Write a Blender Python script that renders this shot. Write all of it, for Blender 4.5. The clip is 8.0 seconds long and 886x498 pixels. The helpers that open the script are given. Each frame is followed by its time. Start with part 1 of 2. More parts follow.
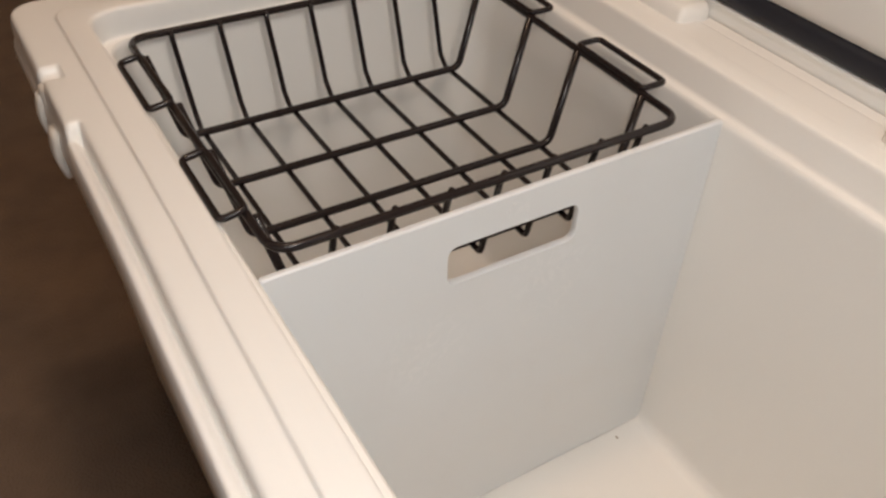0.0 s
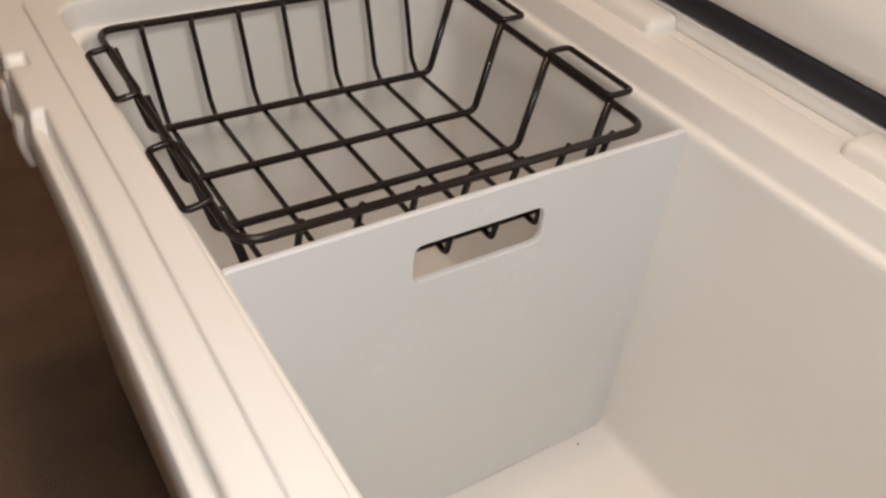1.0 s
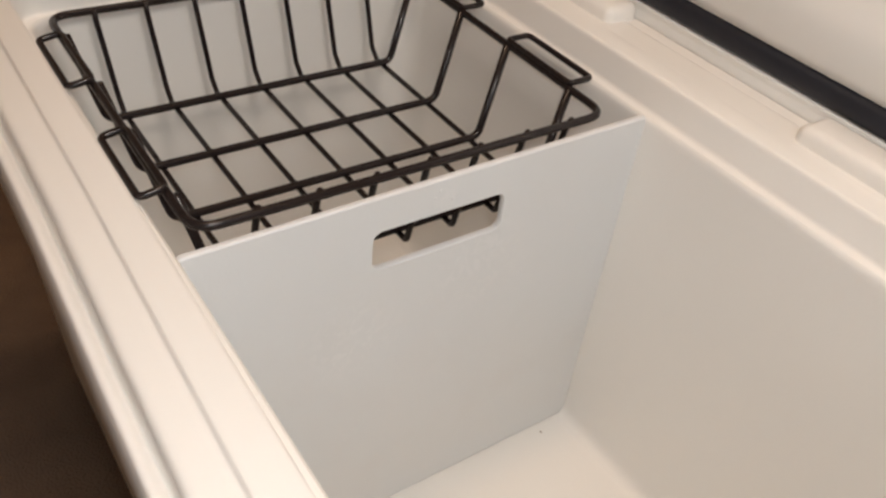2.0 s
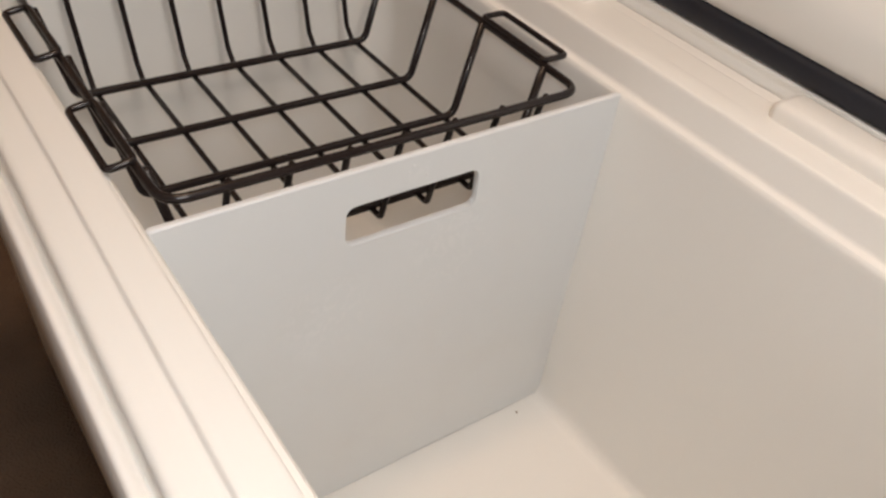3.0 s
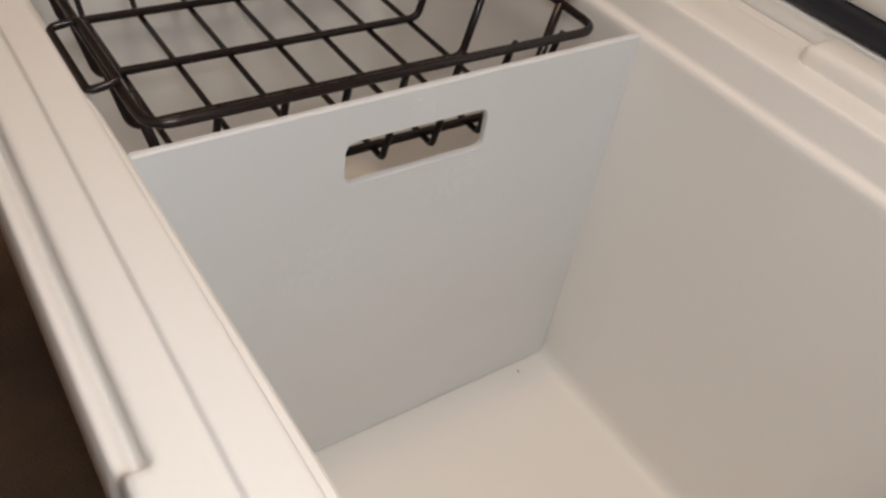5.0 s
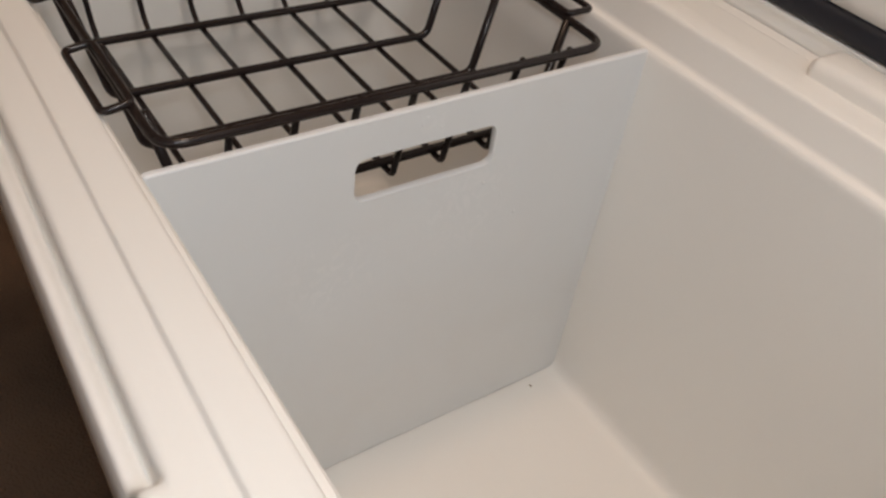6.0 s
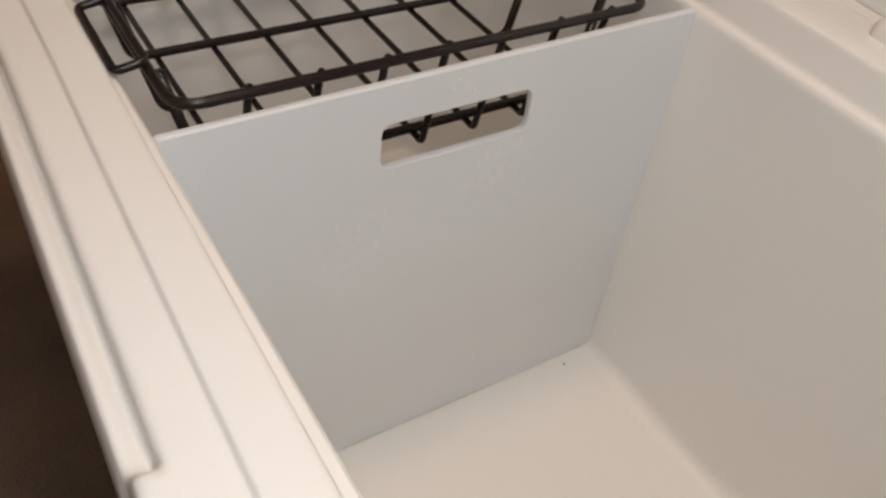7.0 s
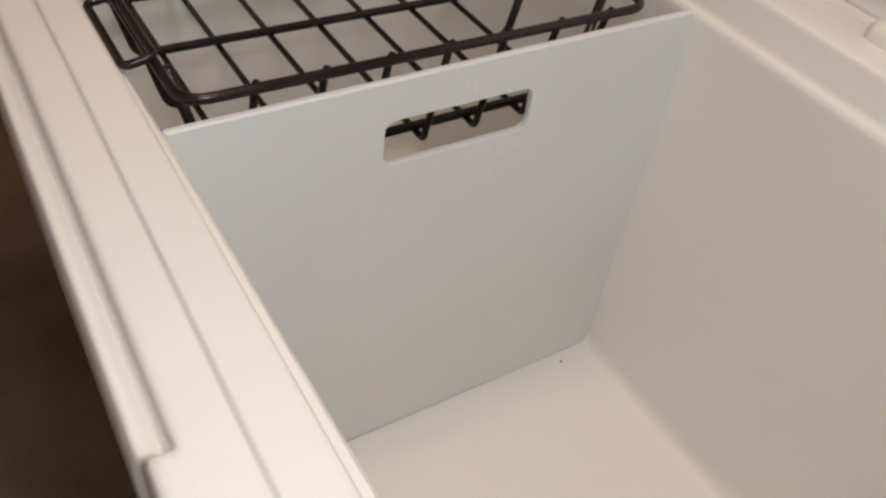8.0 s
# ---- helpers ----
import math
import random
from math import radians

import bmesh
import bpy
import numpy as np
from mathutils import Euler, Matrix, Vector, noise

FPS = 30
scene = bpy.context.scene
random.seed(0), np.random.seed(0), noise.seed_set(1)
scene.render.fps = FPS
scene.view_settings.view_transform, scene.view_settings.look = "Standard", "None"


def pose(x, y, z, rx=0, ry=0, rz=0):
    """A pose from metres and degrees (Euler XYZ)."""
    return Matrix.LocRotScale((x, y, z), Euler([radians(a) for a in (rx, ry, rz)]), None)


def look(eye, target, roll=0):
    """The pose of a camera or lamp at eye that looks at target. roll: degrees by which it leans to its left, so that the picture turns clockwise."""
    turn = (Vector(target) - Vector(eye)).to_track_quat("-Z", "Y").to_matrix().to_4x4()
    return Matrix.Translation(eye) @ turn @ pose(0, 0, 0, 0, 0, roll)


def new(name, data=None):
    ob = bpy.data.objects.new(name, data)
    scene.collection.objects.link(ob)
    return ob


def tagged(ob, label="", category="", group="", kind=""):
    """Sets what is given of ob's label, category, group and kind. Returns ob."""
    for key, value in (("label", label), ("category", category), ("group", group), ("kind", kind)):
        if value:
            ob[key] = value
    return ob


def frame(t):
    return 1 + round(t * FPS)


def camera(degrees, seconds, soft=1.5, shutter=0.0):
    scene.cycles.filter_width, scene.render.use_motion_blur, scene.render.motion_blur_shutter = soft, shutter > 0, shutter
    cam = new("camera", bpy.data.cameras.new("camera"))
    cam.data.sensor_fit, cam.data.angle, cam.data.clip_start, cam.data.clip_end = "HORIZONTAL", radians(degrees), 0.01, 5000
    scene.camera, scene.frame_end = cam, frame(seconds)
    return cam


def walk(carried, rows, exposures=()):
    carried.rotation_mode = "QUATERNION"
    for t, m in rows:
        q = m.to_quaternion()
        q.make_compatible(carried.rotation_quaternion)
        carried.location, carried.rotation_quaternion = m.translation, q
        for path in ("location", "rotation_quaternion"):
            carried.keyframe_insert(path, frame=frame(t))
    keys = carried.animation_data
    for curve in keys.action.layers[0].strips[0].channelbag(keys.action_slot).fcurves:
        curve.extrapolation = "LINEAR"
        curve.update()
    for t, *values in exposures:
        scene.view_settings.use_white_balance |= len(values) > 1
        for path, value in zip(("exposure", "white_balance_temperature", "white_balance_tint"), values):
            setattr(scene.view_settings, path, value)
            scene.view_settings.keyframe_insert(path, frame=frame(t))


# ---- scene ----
cam = camera(54.3, 8.0, soft=2.5)
PATH = [
    (0, (-0.2570, -0.3123, 0.6534), (0.5821, 0.9616, -0.6401), 3.37),
    (0.5, (-0.2614, -0.3140, 0.6480), (0.6365, 0.9291, -0.6360), 6.44),
    (1, (-0.2600, -0.3191, 0.6471), (0.6543, 0.9350, -0.6144), 6.53),
    (1.5, (-0.2640, -0.3195, 0.6437), (0.6644, 0.9214, -0.6205), 7.32),
    (1.7, (-0.2598, -0.3206, 0.6427), (0.6954, 0.9026, -0.6189), 7.85),
    (2.8, (-0.2547, -0.3293, 0.6381), (0.7376, 0.8588, -0.6282), 8.27),
    (3, (-0.2553, -0.3286, 0.6338), (0.7523, 0.8405, -0.6383), 9.01),
    (3.5, (-0.2516, -0.3277, 0.6242), (0.7625, 0.8010, -0.6787), 10.08),
    (4, (-0.2476, -0.3223, 0.6103), (0.7469, 0.7833, -0.7270), 10.62),
    (4.5, (-0.2468, -0.3198, 0.6014), (0.7494, 0.7990, -0.7237), 11.05),
    (4.7, (-0.2459, -0.3193, 0.6018), (0.7462, 0.8034, -0.7231), 11.03),
    (5.8, (-0.2470, -0.3202, 0.6048), (0.7281, 0.8382, -0.7019), 9.85),
    (6, (-0.2454, -0.3222, 0.6058), (0.7227, 0.8455, -0.6978), 9.42),
    (6.5, (-0.2433, -0.3183, 0.6052), (0.6604, 0.8849, -0.7123), 7.61),
    (7, (-0.2316, -0.3091, 0.5880), (0.6525, 0.8639, -0.7693), 8.33),
    (7.5, (-0.2379, -0.3119, 0.5904), (0.6671, 0.8529, -0.7602), 9.34),
    (8, (-0.2387, -0.3137, 0.5899), (0.6572, 0.8562, -0.7625), 9.01),
]
walk(cam, [(t, look(eye, target, roll)) for t, eye, target, roll in PATH],
     exposures=[(0, 0.15, 6400, 10), (1.5, 0.18, 6400, 10), (3.6, 0.18, 6350, 10), (4.4, -0.13, 6250, 10), (8, -0.10, 6250, 10)])

# ---- world and light ----
world = bpy.data.worlds.new("room_air")
scene.world = world
world.use_nodes = True
world.node_tree.nodes["Background"].inputs[0].default_value = (0.75, 0.85, 1.0, 1)
world.node_tree.nodes["Background"].inputs[1].default_value = 0.05


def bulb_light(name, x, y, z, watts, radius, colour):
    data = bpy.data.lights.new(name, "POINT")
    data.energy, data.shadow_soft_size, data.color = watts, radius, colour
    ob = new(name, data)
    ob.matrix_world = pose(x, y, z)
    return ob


# the room's warm ceiling lamp, an added fill bulb and an unseen cool light
bulb_light("ceiling_lamp_light", 0.07, 0.20, 2.05, 15, 0.08, (1.0, 0.67, 0.43))
# unseen fill bulb, added to brighten the near end over the far
bulb_light("near_fill_light", -0.12, -0.40, 0.96, 7.4, 0.09, (1.0, 0.89, 0.79))
# unseen small cool white light set by the camera, brightens the near rim
bulb_light("near_cool_light", -0.25, -0.335, 0.67, 1.75, 0.012, (0.87, 0.95, 1.0))

# unseen cool fill light added behind, in an opening made for it
OPENING = (-0.75, 0.35, 0.95, 2.0)         # x0, x1, z0, z1 of the opening
cool_fill = bpy.data.lights.new("cool_fill_light", "AREA")
cool_fill.shape, cool_fill.size, cool_fill.size_y, cool_fill.energy, cool_fill.color = "RECTANGLE", OPENING[1] - OPENING[0], OPENING[3] - OPENING[2], 4, (0.86, 0.94, 1.0)
new("cool_fill_light", cool_fill).matrix_world = look(((OPENING[0] + OPENING[1]) / 2, -1.52, (OPENING[2] + OPENING[3]) / 2), (0, 0, 0.9))


# ---- materials ----
def material(name, colour, rough, spread=0.06, size=30.0, bump=0.15, fine=400.0, metal=0.0, dirt=None, dirt_size=6.0, dirt_amount=0.0, gloss=0.5, dist=0.0004):
    """A node material: base colour with broad and fine variation, fine relief, optional blotches of dirt."""
    m = bpy.data.materials.new(name)
    m.use_nodes = True
    nt = m.node_tree
    n, l = nt.nodes, nt.links
    b = n["Principled BSDF"]
    b.inputs["Metallic"].default_value = metal
    b.inputs["Specular IOR Level"].default_value = gloss
    tc = n.new("ShaderNodeTexCoord")
    broad = n.new("ShaderNodeTexNoise")
    broad.inputs["Scale"].default_value, broad.inputs["Detail"].default_value = size, 4.0
    l.new(tc.outputs["Object"], broad.inputs["Vector"])
    ramp = n.new("ShaderNodeMix")
    ramp.data_type = "RGBA"
    ramp.inputs[6].default_value = tuple(c * (1 - spread) for c in colour) + (1,)
    ramp.inputs[7].default_value = tuple(min(1, c * (1 + spread)) for c in colour) + (1,)
    l.new(broad.outputs["Fac"], ramp.inputs[0])
    out = ramp.outputs[2]
    if dirt:
        spots = n.new("ShaderNodeTexNoise")
        spots.inputs["Scale"].default_value, spots.inputs["Detail"].default_value = dirt_size, 6.0
        l.new(tc.outputs["Object"], spots.inputs["Vector"])
        cut = n.new("ShaderNodeMapRange")
        cut.inputs[1].default_value, cut.inputs[2].default_value = 0.52, 0.75
        cut.inputs[3].default_value, cut.inputs[4].default_value = 0.0, dirt_amount
        l.new(spots.outputs["Fac"], cut.inputs[0])
        mix = n.new("ShaderNodeMix")
        mix.data_type = "RGBA"
        mix.inputs[7].default_value = (*dirt, 1)
        l.new(cut.outputs[0], mix.inputs[0])
        l.new(out, mix.inputs[6])
        out = mix.outputs[2]
    l.new(out, b.inputs["Base Color"])
    rr = n.new("ShaderNodeMapRange")
    rr.inputs[3].default_value, rr.inputs[4].default_value = rough * 0.85, min(1, rough * 1.15)
    l.new(broad.outputs["Fac"], rr.inputs[0])
    l.new(rr.outputs[0], b.inputs["Roughness"])
    grain = n.new("ShaderNodeTexNoise")
    grain.inputs["Scale"].default_value, grain.inputs["Detail"].default_value = fine, 3.0
    l.new(tc.outputs["Object"], grain.inputs["Vector"])
    bp = n.new("ShaderNodeBump")
    bp.inputs["Strength"].default_value, bp.inputs["Distance"].default_value = bump, dist
    l.new(grain.outputs["Fac"], bp.inputs["Height"])
    l.new(bp.outputs["Normal"], b.inputs["Normal"])
    return m


PLASTIC = material("cream_white_plastic", (0.862, 0.84, 0.80), 0.30, 0.006, 5, 0.25, 260)
PANEL = material("milky_white_board", (0.73, 0.745, 0.75), 0.42, 0.02, 9, 0.2, 500, dirt=(0.68, 0.67, 0.65), dirt_size=16, dirt_amount=0.25)
WIRE = material("black_vinyl_coating", (0.016, 0.0112, 0.011), 0.18, 0.2, 60, 0.3, 500, gloss=0.4)
GASKET = material("dark_rubber", (0.012, 0.013, 0.02), 0.55, 0.1, 60, 0.2, 500)
RUBBER = material("white_rubber", (0.72, 0.68, 0.62), 0.5, 0.04, 40, 0.2, 500)
FLOORING = material("dark_brown_carpet", (0.165, 0.115, 0.082), 0.95, 0.35, 18, 0.8, 350, dirt=(0.26, 0.165, 0.10), dirt_size=5, dirt_amount=0.6, dist=0.004)
WALLPAINT = material("tan_wall_paint", (0.44, 0.36, 0.28), 0.8, 0.04, 3, 0.2, 200)
CEILPAINT = material("white_ceiling_paint", (0.78, 0.76, 0.72), 0.9, 0.03, 3, 0.2, 200)
# water drops in white: the lamp's glint on them is put into the colour
SPECK = material("white_water_glints", (0.86, 0.86, 0.86), 0.2, 0.02, 50, 0.1, 500)
CRUMB = material("brown_crumb", (0.34, 0.24, 0.17), 0.8, 0.2, 200, 0.3, 900)


def smear(m, spots, tint, amount):
    """Dried water marks: a fine broken film that fades out round each of a few spots (x, z, radius) of a board."""
    n, l = m.node_tree.nodes, m.node_tree.links
    b = n["Principled BSDF"]
    tc = n.new("ShaderNodeTexCoord")
    film = n.new("ShaderNodeTexNoise")
    film.inputs["Scale"].default_value, film.inputs["Detail"].default_value, film.inputs["Distortion"].default_value = 85.0, 5.0, 2.2
    l.new(tc.outputs["Object"], film.inputs["Vector"])
    cut = n.new("ShaderNodeMapRange")
    cut.inputs[1].default_value, cut.inputs[2].default_value = 0.50, 0.62
    l.new(film.outputs["Fac"], cut.inputs[0])
    total = None
    for x, z, radius in spots:
        far = n.new("ShaderNodeVectorMath")
        far.operation = "DISTANCE"
        far.inputs[1].default_value = (x, 0, z)
        l.new(tc.outputs["Object"], far.inputs[0])
        fade = n.new("ShaderNodeMapRange")
        fade.inputs[1].default_value, fade.inputs[2].default_value = radius, radius * 0.35
        l.new(far.outputs["Value"], fade.inputs[0])
        if total is None:
            total = fade.outputs[0]
        else:
            most = n.new("ShaderNodeMath")
            most.operation = "MAXIMUM"
            l.new(total, most.inputs[0])
            l.new(fade.outputs[0], most.inputs[1])
            total = most.outputs[0]
    both = n.new("ShaderNodeMath")
    both.operation = "MULTIPLY"
    l.new(cut.outputs[0], both.inputs[0])
    l.new(total, both.inputs[1])
    scaled = n.new("ShaderNodeMath")
    scaled.operation = "MULTIPLY"
    scaled.inputs[1].default_value = amount
    l.new(both.outputs[0], scaled.inputs[0])
    mix = n.new("ShaderNodeMix")
    mix.data_type = "RGBA"
    mix.inputs[7].default_value = (*tint, 1)
    l.new(scaled.outputs[0], mix.inputs[0])
    l.new(b.inputs["Base Color"].links[0].from_socket, mix.inputs[6])
    l.new(mix.outputs[2], b.inputs["Base Color"])


smear(PANEL, ((-0.062, 0.262, 0.040), (0.030, 0.285, 0.045), (0.000, 0.350, 0.014)), (0.83, 0.83, 0.83), 0.28)


# ---- building helpers ----
def part(name, bm, mat, parent=None, label="", smooth=True):
    """Links a bmesh as one mesh object."""
    bmesh.ops.recalc_face_normals(bm, faces=bm.faces)
    me = bpy.data.meshes.new(name)
    bm.to_mesh(me)
    bm.free()
    if smooth:
        for p in me.polygons:
            p.use_smooth = True
    me.materials.append(mat)
    ob = new(name, me)
    if parent:
        ob.parent = parent
    if label:
        ob["label"] = label
    return ob


def rounded(points, radius, closed=False, steps=6):
    """A polyline with its corners rounded."""
    pts = [Vector(p) for p in points]
    n, out = len(pts), []
    for i, p in enumerate(pts):
        if not closed and i in (0, n - 1):
            out.append(p)
            continue
        a, c = pts[i - 1] - p, pts[(i + 1) % n] - p
        half = a.angle(c) / 2
        cut = min(radius / math.tan(half), a.length * 0.49, c.length * 0.49)
        p0, p1 = p + a.normalized() * cut, p + c.normalized() * cut
        for k in range(steps + 1):
            u = k / steps
            out.append(p0 * (1 - u) ** 2 + p * 2 * u * (1 - u) + p1 * u * u)
    return out


def tube(path, r, closed=False, sides=10):
    """A round wire along a path, its ends capped."""
    bm = bmesh.new()
    n, rings, normal = len(path), [], None
    for i, p in enumerate(path):
        a = path[i - 1] if i or closed else p
        b = path[(i + 1) % n] if i < n - 1 or closed else p
        t = (b - a).normalized()
        if normal is None:
            normal = t.orthogonal().normalized()
        normal = (normal - t * normal.dot(t)).normalized()
        side = t.cross(normal)
        rings.append([bm.verts.new(p + r * (math.cos(q) * normal + math.sin(q) * side)) for q in (2 * math.pi * k / sides for k in range(sides))])
    for i in range(n if closed else n - 1):
        a, b = rings[i], rings[(i + 1) % n]
        off = 0
        if closed and i == n - 1:
            off = min(range(sides), key=lambda k: (b[k].co - a[0].co).length)
        for k in range(sides):
            bm.faces.new((a[k], a[(k + 1) % sides], b[(k + 1 + off) % sides], b[(k + off) % sides]))
    if not closed:
        bm.faces.new(rings[0]), bm.faces.new(rings[-1])
    return bm


def box(x0, x1, y0, y1, z0, z1, bevel=0.0, segments=3):
    bm = bmesh.new()
    bmesh.ops.create_cube(bm, size=1, matrix=Matrix.Translation(((x0 + x1) / 2, (y0 + y1) / 2, (z0 + z1) / 2)) @ Matrix.Diagonal((x1 - x0, y1 - y0, z1 - z0, 1)))
    if bevel:
        bmesh.ops.bevel(bm, geom=list(bm.edges), offset=bevel, segments=segments, profile=0.5, affect="EDGES")
    return bm


def empty(name, at=(0, 0, 0)):
    ob = new(name)
    ob.location = at
    return ob


def smoothstep(a, b, x):
    u = min(1, max(0, (x - a) / (b - a)))  # falls where a > b
    return u * u * (3 - 2 * u)


# ---- the room ----
RX0, RX1, RY0, RY1, RH = -1.7, 1.4, -1.5, 2.1, 2.4
tagged(part("floor", box(RX0, RX1, RY0, RY1, -0.1, 0.0), FLOORING, smooth=False), "dark brown mottled carpet floor in dim light", "floor", kind="structure")
tagged(part("ceiling", box(RX0, RX1, RY0, RY1, RH, RH + 0.1), CEILPAINT, smooth=False), "plain white painted ceiling over the room", "ceiling", kind="structure")
for name, b in (("wall_west", (RX0 - 0.1, RX0, RY0 - 0.1, RY1 + 0.1)), ("wall_east", (RX1, RX1 + 0.1, RY0 - 0.1, RY1 + 0.1)),
                ("wall_north", (RX0, RX1, RY1, RY1 + 0.1))):
    tagged(part(name, box(*b, -0.1, RH + 0.1), WALLPAINT, smooth=False), "plain tan painted wall of the room", "wall", kind="structure")


def opening_wall():
    """The unseen wall behind, with an opening added for the cool fill light."""
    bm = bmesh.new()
    for x0, x1, z0, z1 in ((RX0, OPENING[0], -0.1, RH + 0.1), (OPENING[1], RX1, -0.1, RH + 0.1), (OPENING[0], OPENING[1], -0.1, OPENING[2]), (OPENING[0], OPENING[1], OPENING[3], RH + 0.1)):
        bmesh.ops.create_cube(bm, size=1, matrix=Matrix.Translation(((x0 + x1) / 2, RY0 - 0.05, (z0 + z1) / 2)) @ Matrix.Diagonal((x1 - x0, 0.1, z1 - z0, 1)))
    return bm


tagged(part("wall_south", opening_wall(), WALLPAINT, smooth=False), "plain tan painted wall with an unseen opening added for fill light", "wall", kind="structure")

# ---- the cooler ----
HX, Y0, Y1 = 0.226, -0.345, 0.330      # outer half width and ends at the rim
REC0, REC1 = -0.1665, 0.150             # the finger recess along the front edge
NOTCH0, NOTCH1 = 0.2085, 0.2235          # latch keeper slot


def body_loops():
    """Loops of the double wall, from the foot up the outside, over the rim with its steps, past the ledge and down the tapered liner."""
    ys = sorted(set([round(REC0 + d, 5) for d in (-0.012, -0.008, -0.005, -0.0025, 0, 0.0025, 0.005, 0.008, 0.012)]
                    + [round(REC1 + d, 5) for d in (-0.012, -0.008, -0.004, -0.002, 0, 0.002, 0.004, 0.008)]
                    + [round(NOTCH0 + d, 5) for d in (-0.003, -0.0015, 0, 0.0015)] + [round(NOTCH1 + d, 5) for d in (-0.0015, 0, 0.0015, 0.003)]
                    + [-0.27, -0.24, -0.21, -0.12, -0.08, -0.04, 0, 0.04, 0.08, 0.12, 0.18, 0.235, 0.25, 0.265, 0.28]))
    # (inset, z) on the plain rim and, beside it, on the stretch with the recess
    profile = [
        (0.046, 0.012, 0.046, 0.012), (0.040, 0.024, 0.040, 0.024), (0.030, 0.15, 0.030, 0.15), (0.014, 0.325, 0.014, 0.325), (0.010, 0.342, 0.010, 0.342),
        (0.0020, 0.3465, 0.0020, 0.3465), (0.0, 0.350, 0.0, 0.351), (0.0, 0.356, 0.0, 0.360), (0.0010, 0.3600, 0.0006, 0.3655), (0.0026, 0.3625, 0.0022, 0.3695), (0.0030, 0.3720, 0.0030, 0.3706),
        (0.0040, 0.3772, 0.0044, 0.3710), (0.0055, 0.3795, 0.0064, 0.3708), (0.0080, 0.380, 0.0086, 0.3695), (0.0105, 0.380, 0.0104, 0.3672),
        (0.0125, 0.380, 0.0118, 0.3662), (0.0140, 0.380, 0.0128, 0.3672), (0.0150, 0.380, 0.0134, 0.3750), (0.0162, 0.380, 0.0142, 0.3788),
        (0.0180, 0.380, 0.0165, 0.380),
    ]
    inner = [(0.0190, 0.380), (0.0205, 0.380), (0.0300, 0.380), (0.0316, 0.3800), (0.0321, 0.3802), (0.0326, 0.3809), (0.0332, 0.3820), (0.0338, 0.3824), (0.0345, 0.3825),
             (0.0495, 0.3825), (0.0513, 0.3821), (0.0525, 0.3810), (0.0531, 0.3790), (0.0533, 0.3700), (0.0535, 0.3640), (0.0540, 0.3622),
             (0.0552, 0.3614), (0.0640, 0.3610), (0.0655, 0.3600), (0.0663, 0.3580), (0.0668, 0.3540), (0.0705, 0.27), (0.0750, 0.17), (0.0770, 0.0960),
             (0.0778, 0.0890), (0.0798, 0.0842), (0.0830, 0.0812), (0.0872, 0.080)]
    def end_inset(d):
        # no ledge on the end walls
        if d < 0.054:
            return 0.875 * d
        return 0.0471 + 0.25 * (min(d, 0.0668) - 0.054) + 0.78 * max(0, d - 0.0668)

    def back_slope(z, d):
        # on the hinge side the step down to the ledge slopes, which leaves a narrower ledge
        return 0.0046 * smoothstep(0.380, 0.363, z) if 0.0528 < d < 0.0560 else 0.0

    loops = []
    corner_steps = 9
    for k, row in enumerate(profile + [r + r for r in inner]):
        d0, z0, d1, z1 = row
        loop = []

        def drift(x, y, z, d):
            # the front edge of the rim bows outwards towards its near end
            if x < 0:
                u = smoothstep(0.02, 0.05, d)
                x += smoothstep(0.0600, 0.0545, d) * ((0.022 - 0.014 * u) * (min(max(y, -0.24), 0.05) + 0.20) + 0.001 + 0.001 * u + 0.0025 * max(0, 1 - d / 0.014))
            else:
                x -= back_slope(z, d)
            loop.append((x, y, z))

        def ring_point(x, y, nx, ny, front):
            w = 0.0
            notch = 0.0
            if front:
                w = smoothstep(REC0 - 0.005, REC0 + 0.005, y) * (1 - smoothstep(REC1 - 0.003, REC1 + 0.003, y))
                notch = smoothstep(NOTCH0 - 0.002, NOTCH0 + 0.002, y) * (1 - smoothstep(NOTCH1 - 0.002, NOTCH1 + 0.002, y))
            d, z = d0 + (d1 - d0) * w, z0 + (z1 - z0) * w
            if notch and 10 <= k <= 19:
                z = z - notch * min(0.006, max(0, z - 0.366))
            drift(x - nx * d, y - ny * d, z, d)

        # the end walls are thinner than the long ones; corners tighten towards the inside
        x1, y0, y1 = HX - d0, Y0 + end_inset(d0) - 0.012 * smoothstep(0.0555, 0.067, d0), Y1 - end_inset(d0)
        keep = max(0.024 - d0, 0.015 + 0.007 * smoothstep(0.03, 0.05, d0))
        near = keep if d0 < 0.055 else 0.013
        reach = min(ys[-1], y1 - keep - 0.002)
        straight = [y if y < 0.235 else 0.235 + (y - 0.235) * (reach - 0.235) / (ys[-1] - 0.235) for y in ys]
        for y in straight:
            ring_point(-HX, y, -1, 0, True)
        for cx, cy, a0, r in ((-x1 + keep, y1 - keep, 180, keep), (x1 - keep, y1 - keep, 90, keep), (x1 - near, y0 + near, 0, near), (-x1 + near, y0 + near, -90, near)):
            for s in range(corner_steps + 1):
                a = radians(a0 - 90 * s / corner_steps)
                drift(cx + r * math.cos(a), cy + r * math.sin(a), z0, d0)
            if a0 == 90:
                for y in reversed(straight):
                    loop.append((x1 - back_slope(z0, d0), y, z0))
        loops.append(loop)
    return loops


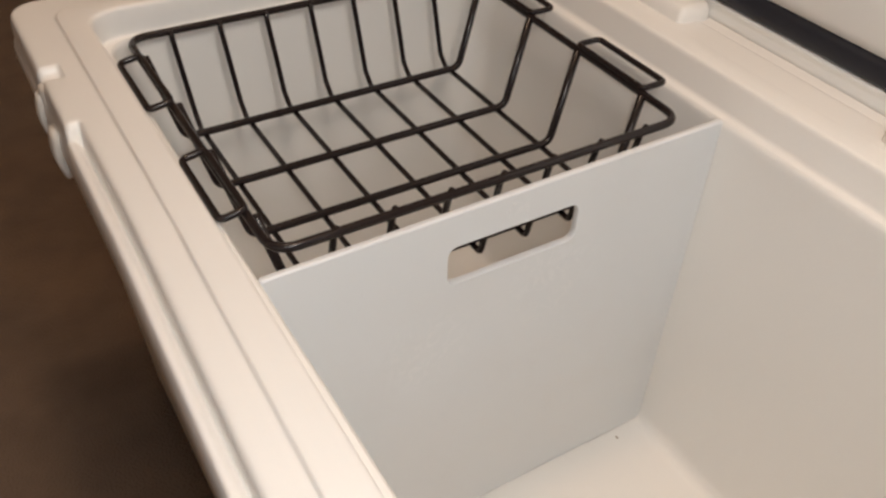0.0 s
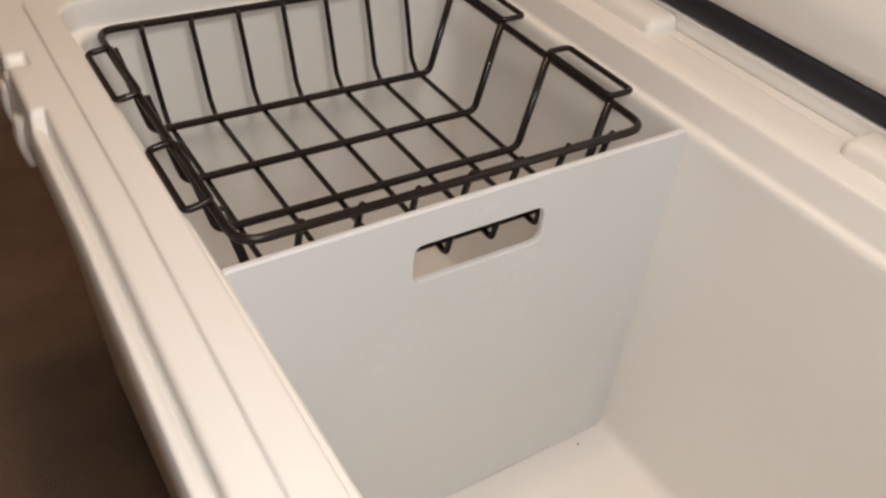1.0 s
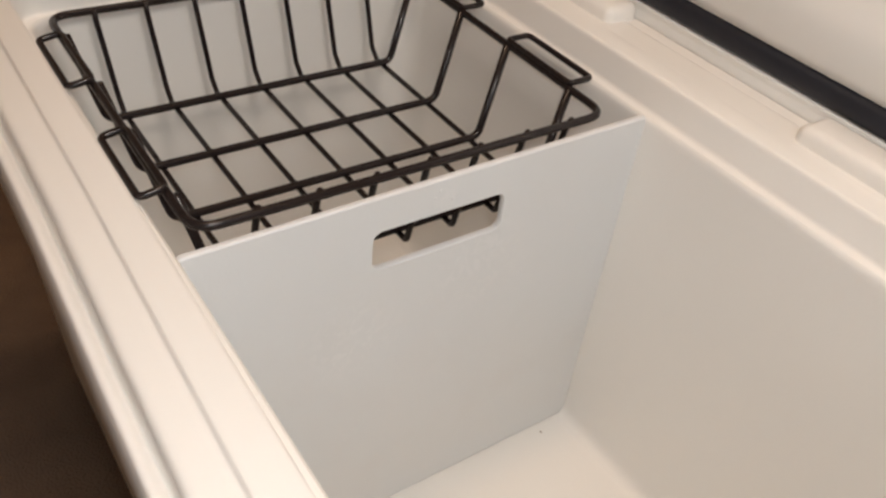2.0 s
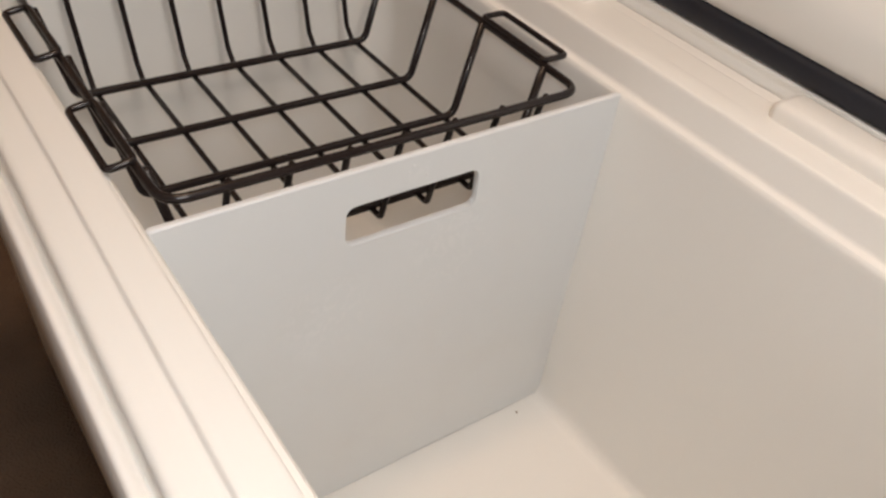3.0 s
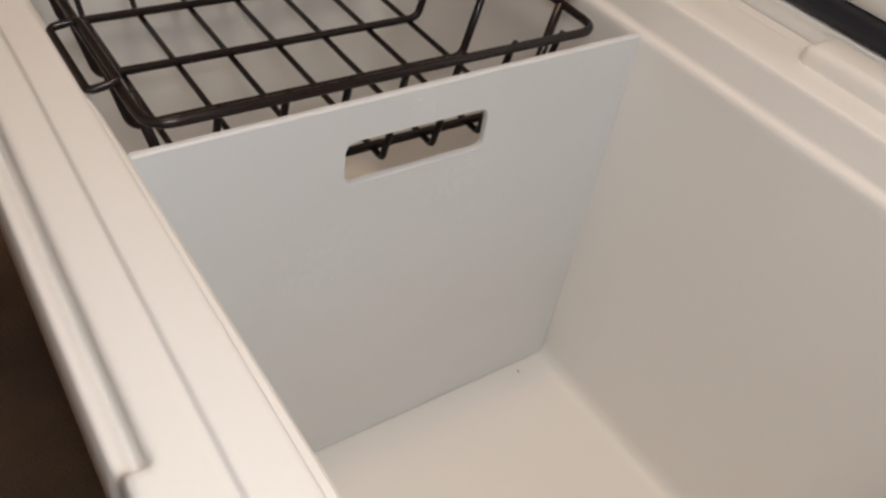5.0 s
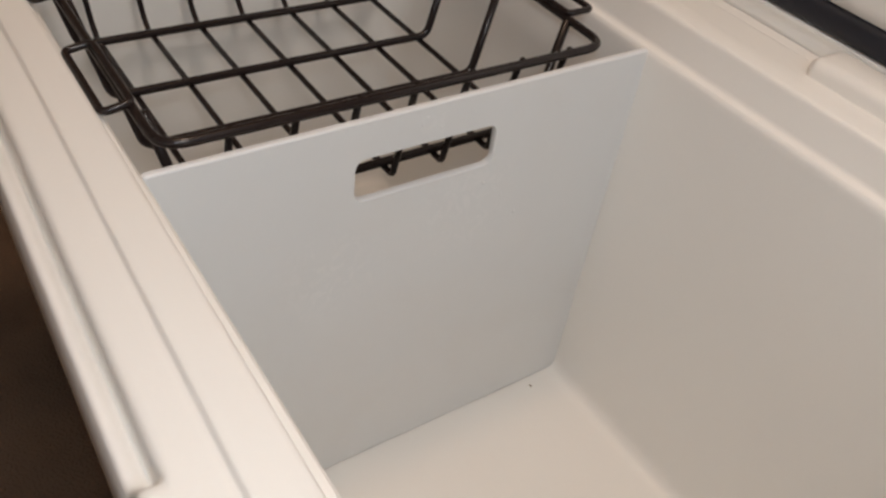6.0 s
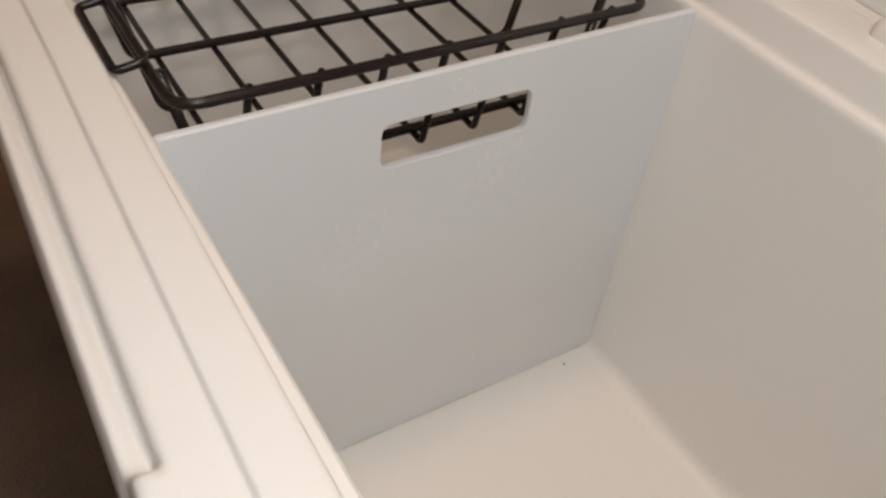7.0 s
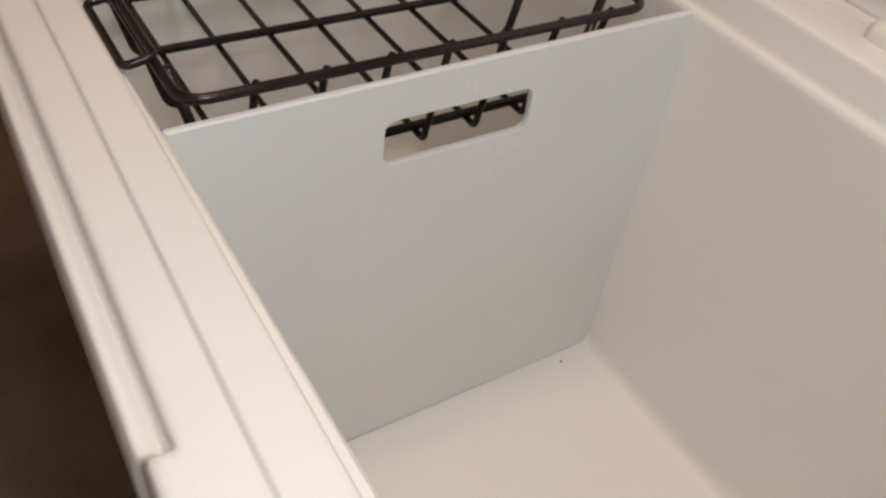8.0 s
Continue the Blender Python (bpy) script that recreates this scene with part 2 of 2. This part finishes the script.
def loft(rows, cap0=True, cap1=True):
    bm = bmesh.new()
    loops = [[bm.verts.new(p) for p in row] for row in rows]
    for a, b in zip(loops, loops[1:]):
        n = len(a)
        for i in range(n):
            bm.faces.new((a[i], a[(i + 1) % n], b[(i + 1) % n], b[i]))
    if cap0:
        bm.faces.new(loops[0])
    if cap1:
        bm.faces.new(loops[-1])
    return bm


cooler = tagged(empty("cooler"), "cream white hard plastic cooler with its lid standing open", "cooler")
rows = body_loops()
LIP, LEDGE = 4, next(k for k, row in enumerate(rows) if abs(row[0][0] + HX - 0.0640) < 1e-6)
part("shell", loft(rows[:LIP + 1], True, False), PLASTIC, cooler)
part("rim", loft(rows[LIP:LEDGE + 1], False, False), PLASTIC, cooler)
part("liner", loft(rows[LEDGE:], False, True), PLASTIC, cooler)
for x, y in ((-0.15, -0.27), (0.15, -0.27), (-0.15, 0.25), (0.15, 0.25)):
    part("foot", box(x - 0.022, x + 0.022, y - 0.022, y + 0.022, 0.0, 0.0135, 0.003), GASKET, cooler, "dark rubber foot")

# hinge knuckles along the back edge
for y0, y1 in ((0.090, 0.285), (-0.30, -0.080)):
    part("hinge_knuckle", box(0.2020, 0.2335, y0, y1, 0.370, 0.3912, 0.0072, 5), PLASTIC, cooler)


part("hinge_plate", box(0.2190, 0.2345, -0.315, 0.295, 0.360, 0.3784, 0.0015), PLASTIC, cooler)


def ring_loop(y0, y1, z0, z1, rad, x, steps=8):
    out = []
    for cy, cz, a0 in ((y1 - rad, z1 - rad, 0), (y0 + rad, z1 - rad, 90), (y0 + rad, z0 + rad, 180), (y1 - rad, z0 + rad, 270)):
        for s in range(steps + 1):
            a = radians(a0 + 90 * s / steps)
            out.append((x, cy + rad * math.cos(a), cz + rad * math.sin(a)))
    return out


# the open lid, built upright: its inner side faces -x; lower edge at z = 0
LY0, LY1, LH = -0.345, 0.325, 0.452


def lid_ring(inset, x, rad):
    return ring_loop(LY0 + inset, LY1 - inset, inset, LH - inset, max(rad - inset, 0.012), x)


lid_at = pose(0.2345, 0, 0.3735, 0, 4, 0)
lid = part("lid", loft([lid_ring(0.012, 0.055, 0.034), lid_ring(0.003, 0.051, 0.034), lid_ring(0.0, 0.044, 0.034), lid_ring(0.0, 0.006, 0.034),
                        lid_ring(0.0015, 0.002, 0.034), lid_ring(0.004, 0.0, 0.034), lid_ring(0.0085, 0.0, 0.034), lid_ring(0.0100, 0.0008, 0.034),
                        lid_ring(0.0125, 0.0006, 0.034), lid_ring(0.0145, -0.0005, 0.034), lid_ring(0.0175, -0.0005, 0.034), lid_ring(0.0183, 0.003, 0.034),
                        lid_ring(0.0352, 0.003, 0.034), lid_ring(0.036, -0.0005, 0.034), lid_ring(0.044, -0.001, 0.034), lid_ring(0.050, -0.004, 0.034),
                        lid_ring(0.062, -0.006, 0.034), lid_ring(0.075, -0.006, 0.034), lid_ring(0.084, -0.001, 0.034), lid_ring(0.095, 0.0, 0.034)]), PLASTIC, cooler)
lid.matrix_basis = lid_at
part("gasket", loft([lid_ring(0.0184, 0.0025, 0.034), lid_ring(0.0192, -0.0015, 0.034), lid_ring(0.0215, -0.0028, 0.034), lid_ring(0.025, -0.003, 0.034),
                     lid_ring(0.031, -0.0028, 0.034), lid_ring(0.0342, -0.0012, 0.034), lid_ring(0.035, 0.0025, 0.034)], False, False), GASKET, lid, "dark rubber sealing strip set in the lid")

# rubber latch hanging at the front
latch = part("latch", box(-0.2165, -0.2075, 0.2100, 0.2220, 0.345, 0.3725, 0.003), RUBBER, cooler, "white rubber pull latch hanging down")


def flared(x0, x1, y, z0, z1, w0, w1):
    """A pull tab, wider at its foot, with round edges."""
    bm = bmesh.new()
    rows = []
    for k in range(7):
        u = k / 6
        w, bulge = w0 + (w1 - w0) * u, 0.25 + 0.75 * math.sin(math.pi * (0.12 + 0.76 * u))
        mid, half = (x0 + x1) / 2, (x1 - x0) / 2 * bulge
        rows.append([(mid + half * math.copysign(abs(math.cos(q)) ** 0.6, math.cos(q)), y + w * math.copysign(abs(math.sin(q)) ** 0.6, math.sin(q)), z0 + (z1 - z0) * u) for q in (2 * math.pi * i / 16 for i in range(16))])
    bm.free()
    return loft(rows)


for x0, x1, y, z0, z1, w0, w1 in ((-0.2210, -0.2110, 0.2185, 0.338, 0.366, 0.0085, 0.0055), (-0.2220, -0.2105, 0.1800, 0.334, 0.362, 0.0130, 0.0070)):
    part("pull_tab", flared(x0, x1, y, z0, z1, w0, w1), RUBBER, latch)

# ---- the divider ----
def divider_board():
    """An upright board, narrower at its foot, with a rounded hand slot cut through."""
    top, foot, z1, z0, thick = 0.1600, 0.1482, 0.3598, 0.0803, 0.0048
    outer = [(-top, z1), (top - 0.0002, z1 + 0.0027), (foot, z0), (-foot, z0)]
    o = rounded([(x, 0, z) for x, z in outer], 0.0022, True, 4)
    s0, s1, b, t = -0.0492, 0.0445, 0.3100, 0.3366
    h = rounded([(s0, 0, t), (s1, 0, t), (s1, 0, b), (s0, 0, b)], 0.007, True, 6)
    bm = bmesh.new()
    e = 0.0015

    def inset(loop, amount):
        n = len(loop)
        out = []
        for i, p in enumerate(loop):
            a, c = loop[i - 1], loop[(i + 1) % n]
            t_ = (c - a).normalized()
            out.append(p + Vector((t_.z, 0, -t_.x)) * -amount)
        return out

    arc = [(e * (1 - math.cos(q)), e * (1 - math.sin(q))) for q in (radians(22.5 * k) for k in range(5))]
    levels = arc + [(thick - y, a) for y, a in reversed(arc)]
    rings = {}
    for key, loop, sign in (("o", o, -1), ("h", h, 1)):
        shrink = 1.0 if key == "o" else 0.45
        rings[key] = [[bm.verts.new((p.x, y, p.z)) for p in inset(loop, sign * a * shrink)] for y, a in levels]
        for a, c in zip(rings[key], rings[key][1:]):
            n = len(a)
            for i in range(n):
                bm.faces.new((a[i], a[(i + 1) % n], c[(i + 1) % n], c[i]))
    for f in bm.faces:
        f.smooth = True
    for k in (0, -1):
        edges = []
        for key in "oh":
            loop = rings[key][k]
            for i in range(len(loop)):
                edges.append(bm.edges.get((loop[i - 1], loop[i])))
        bmesh.ops.triangle_fill(bm, use_beauty=True, use_dissolve=False, edges=edges)
    return bm


divider = tagged(part("divider", divider_board(), PANEL, smooth=False), "milky white plastic divider board with a hand slot", "divider")
divider.matrix_basis = Matrix.Translation((0, -0.0022, 0.36)) @ pose(0, 0, 0, -2.3, 0, 0) @ Matrix.Translation((0, 0, -0.36))

# ---- the basket ----
CX = -0.006
RAILX, RAIL0, RAIL1, RAILZ = 0.1415, 0.010, 0.2695, 0.3645
BASEZ = 0.298
RAILR = 0.1315                         # the right-hand run of the rail
BARS = (0.0368, 0.1064, 0.1655, 0.2352)
basket = tagged(empty("wire_basket", (0, 0, 0)), "black coated wire basket hanging by its handles from the cooler ledge", "basket")
rail_path = rounded([(CX - RAILX, RAIL0, RAILZ), (RAILR, RAIL0, RAILZ), (RAILR, RAIL1, RAILZ), (CX - RAILX, RAIL1, RAILZ)], 0.015, True, 8)
part("rail", tube(rail_path, 0.0027, True, 12), WIRE, basket)
for y in BARS:
    ends = y + 0.008
    p = rounded([(CX - RAILX + 0.004, ends, RAILZ - 0.002), (CX - 0.121, y, BASEZ), (CX + 0.114, y, BASEZ), (RAILR - 0.0015, ends, RAILZ + 0.0005)], 0.010)
    part("cross_wire", tube(p, 0.0029), WIRE, basket)
LOW = BASEZ - 0.0043
for k in range(7):
    x = -0.0042 + (k - 3) * 0.0359
    p = rounded([(x, RAIL0 + 0.0012, RAILZ + 0.0022), (x, RAIL0 + 0.0042, RAILZ - 0.004), (x, 0.0280, LOW), (x, BARS[-1] + 0.013, LOW),
                 (x, BARS[-1] + 0.022, LOW + 0.008), (x - 0.0058, RAIL1 - 0.0042, RAILZ - 0.004), (x - 0.0058, RAIL1 - 0.0035, RAILZ + 0.002)], 0.004)
    part("long_wire", tube(p, 0.0021, False, 8), WIRE, basket)
for side in (-1, 1):
    for y0, y1 in ((0.0465, 0.1095), (0.1705, 0.2365)) if side < 0 else ((0.047, 0.117), (0.174, 0.244)):
        xi, xo = (CX - RAILX, -0.1622) if side < 0 else (RAILR, 0.1512)
        zo = 0.3655 if side < 0 else 0.3680
        p = rounded([(xi, y0, RAILZ + 0.0035), (xo, y0, zo), (xo, y1, zo), (xi, y1, RAILZ + 0.0035)], 0.0042, True, 5)
        part("handle", tube(p, 0.0022, True), WIRE, basket)

# ---- small things ----
def blob(x, y, z, sx, sy, sz):
    bm = bmesh.new()
    bmesh.ops.create_icosphere(bm, subdivisions=2, radius=1, matrix=Matrix.Translation((x, y, z)) @ Matrix.Diagonal((sx, sy, sz, 1)))
    for v in bm.verts:
        v.co += 0.08 * min(sx, sz) * noise.noise_vector(v.co * 900)
    return bm


for x, z, r in ((0.0405, 0.2965, 0.0009), (0.070, 0.265, 0.0009), (-0.006, 0.3535, 0.0007), (0.004, 0.345, 0.0006), (-0.0085, 0.349, 0.0006), (0.056, 0.283, 0.0006)):
    part("water_glint", blob(x, -0.0001, z, r, 0.0003, r * 1.2), SPECK, divider)
tagged(part("crumb", blob(0.1172, -0.0215, 0.0805, 0.0006, 0.0015, 0.0006), CRUMB), "tiny brown crumb lying on the cooler floor", "crumb")
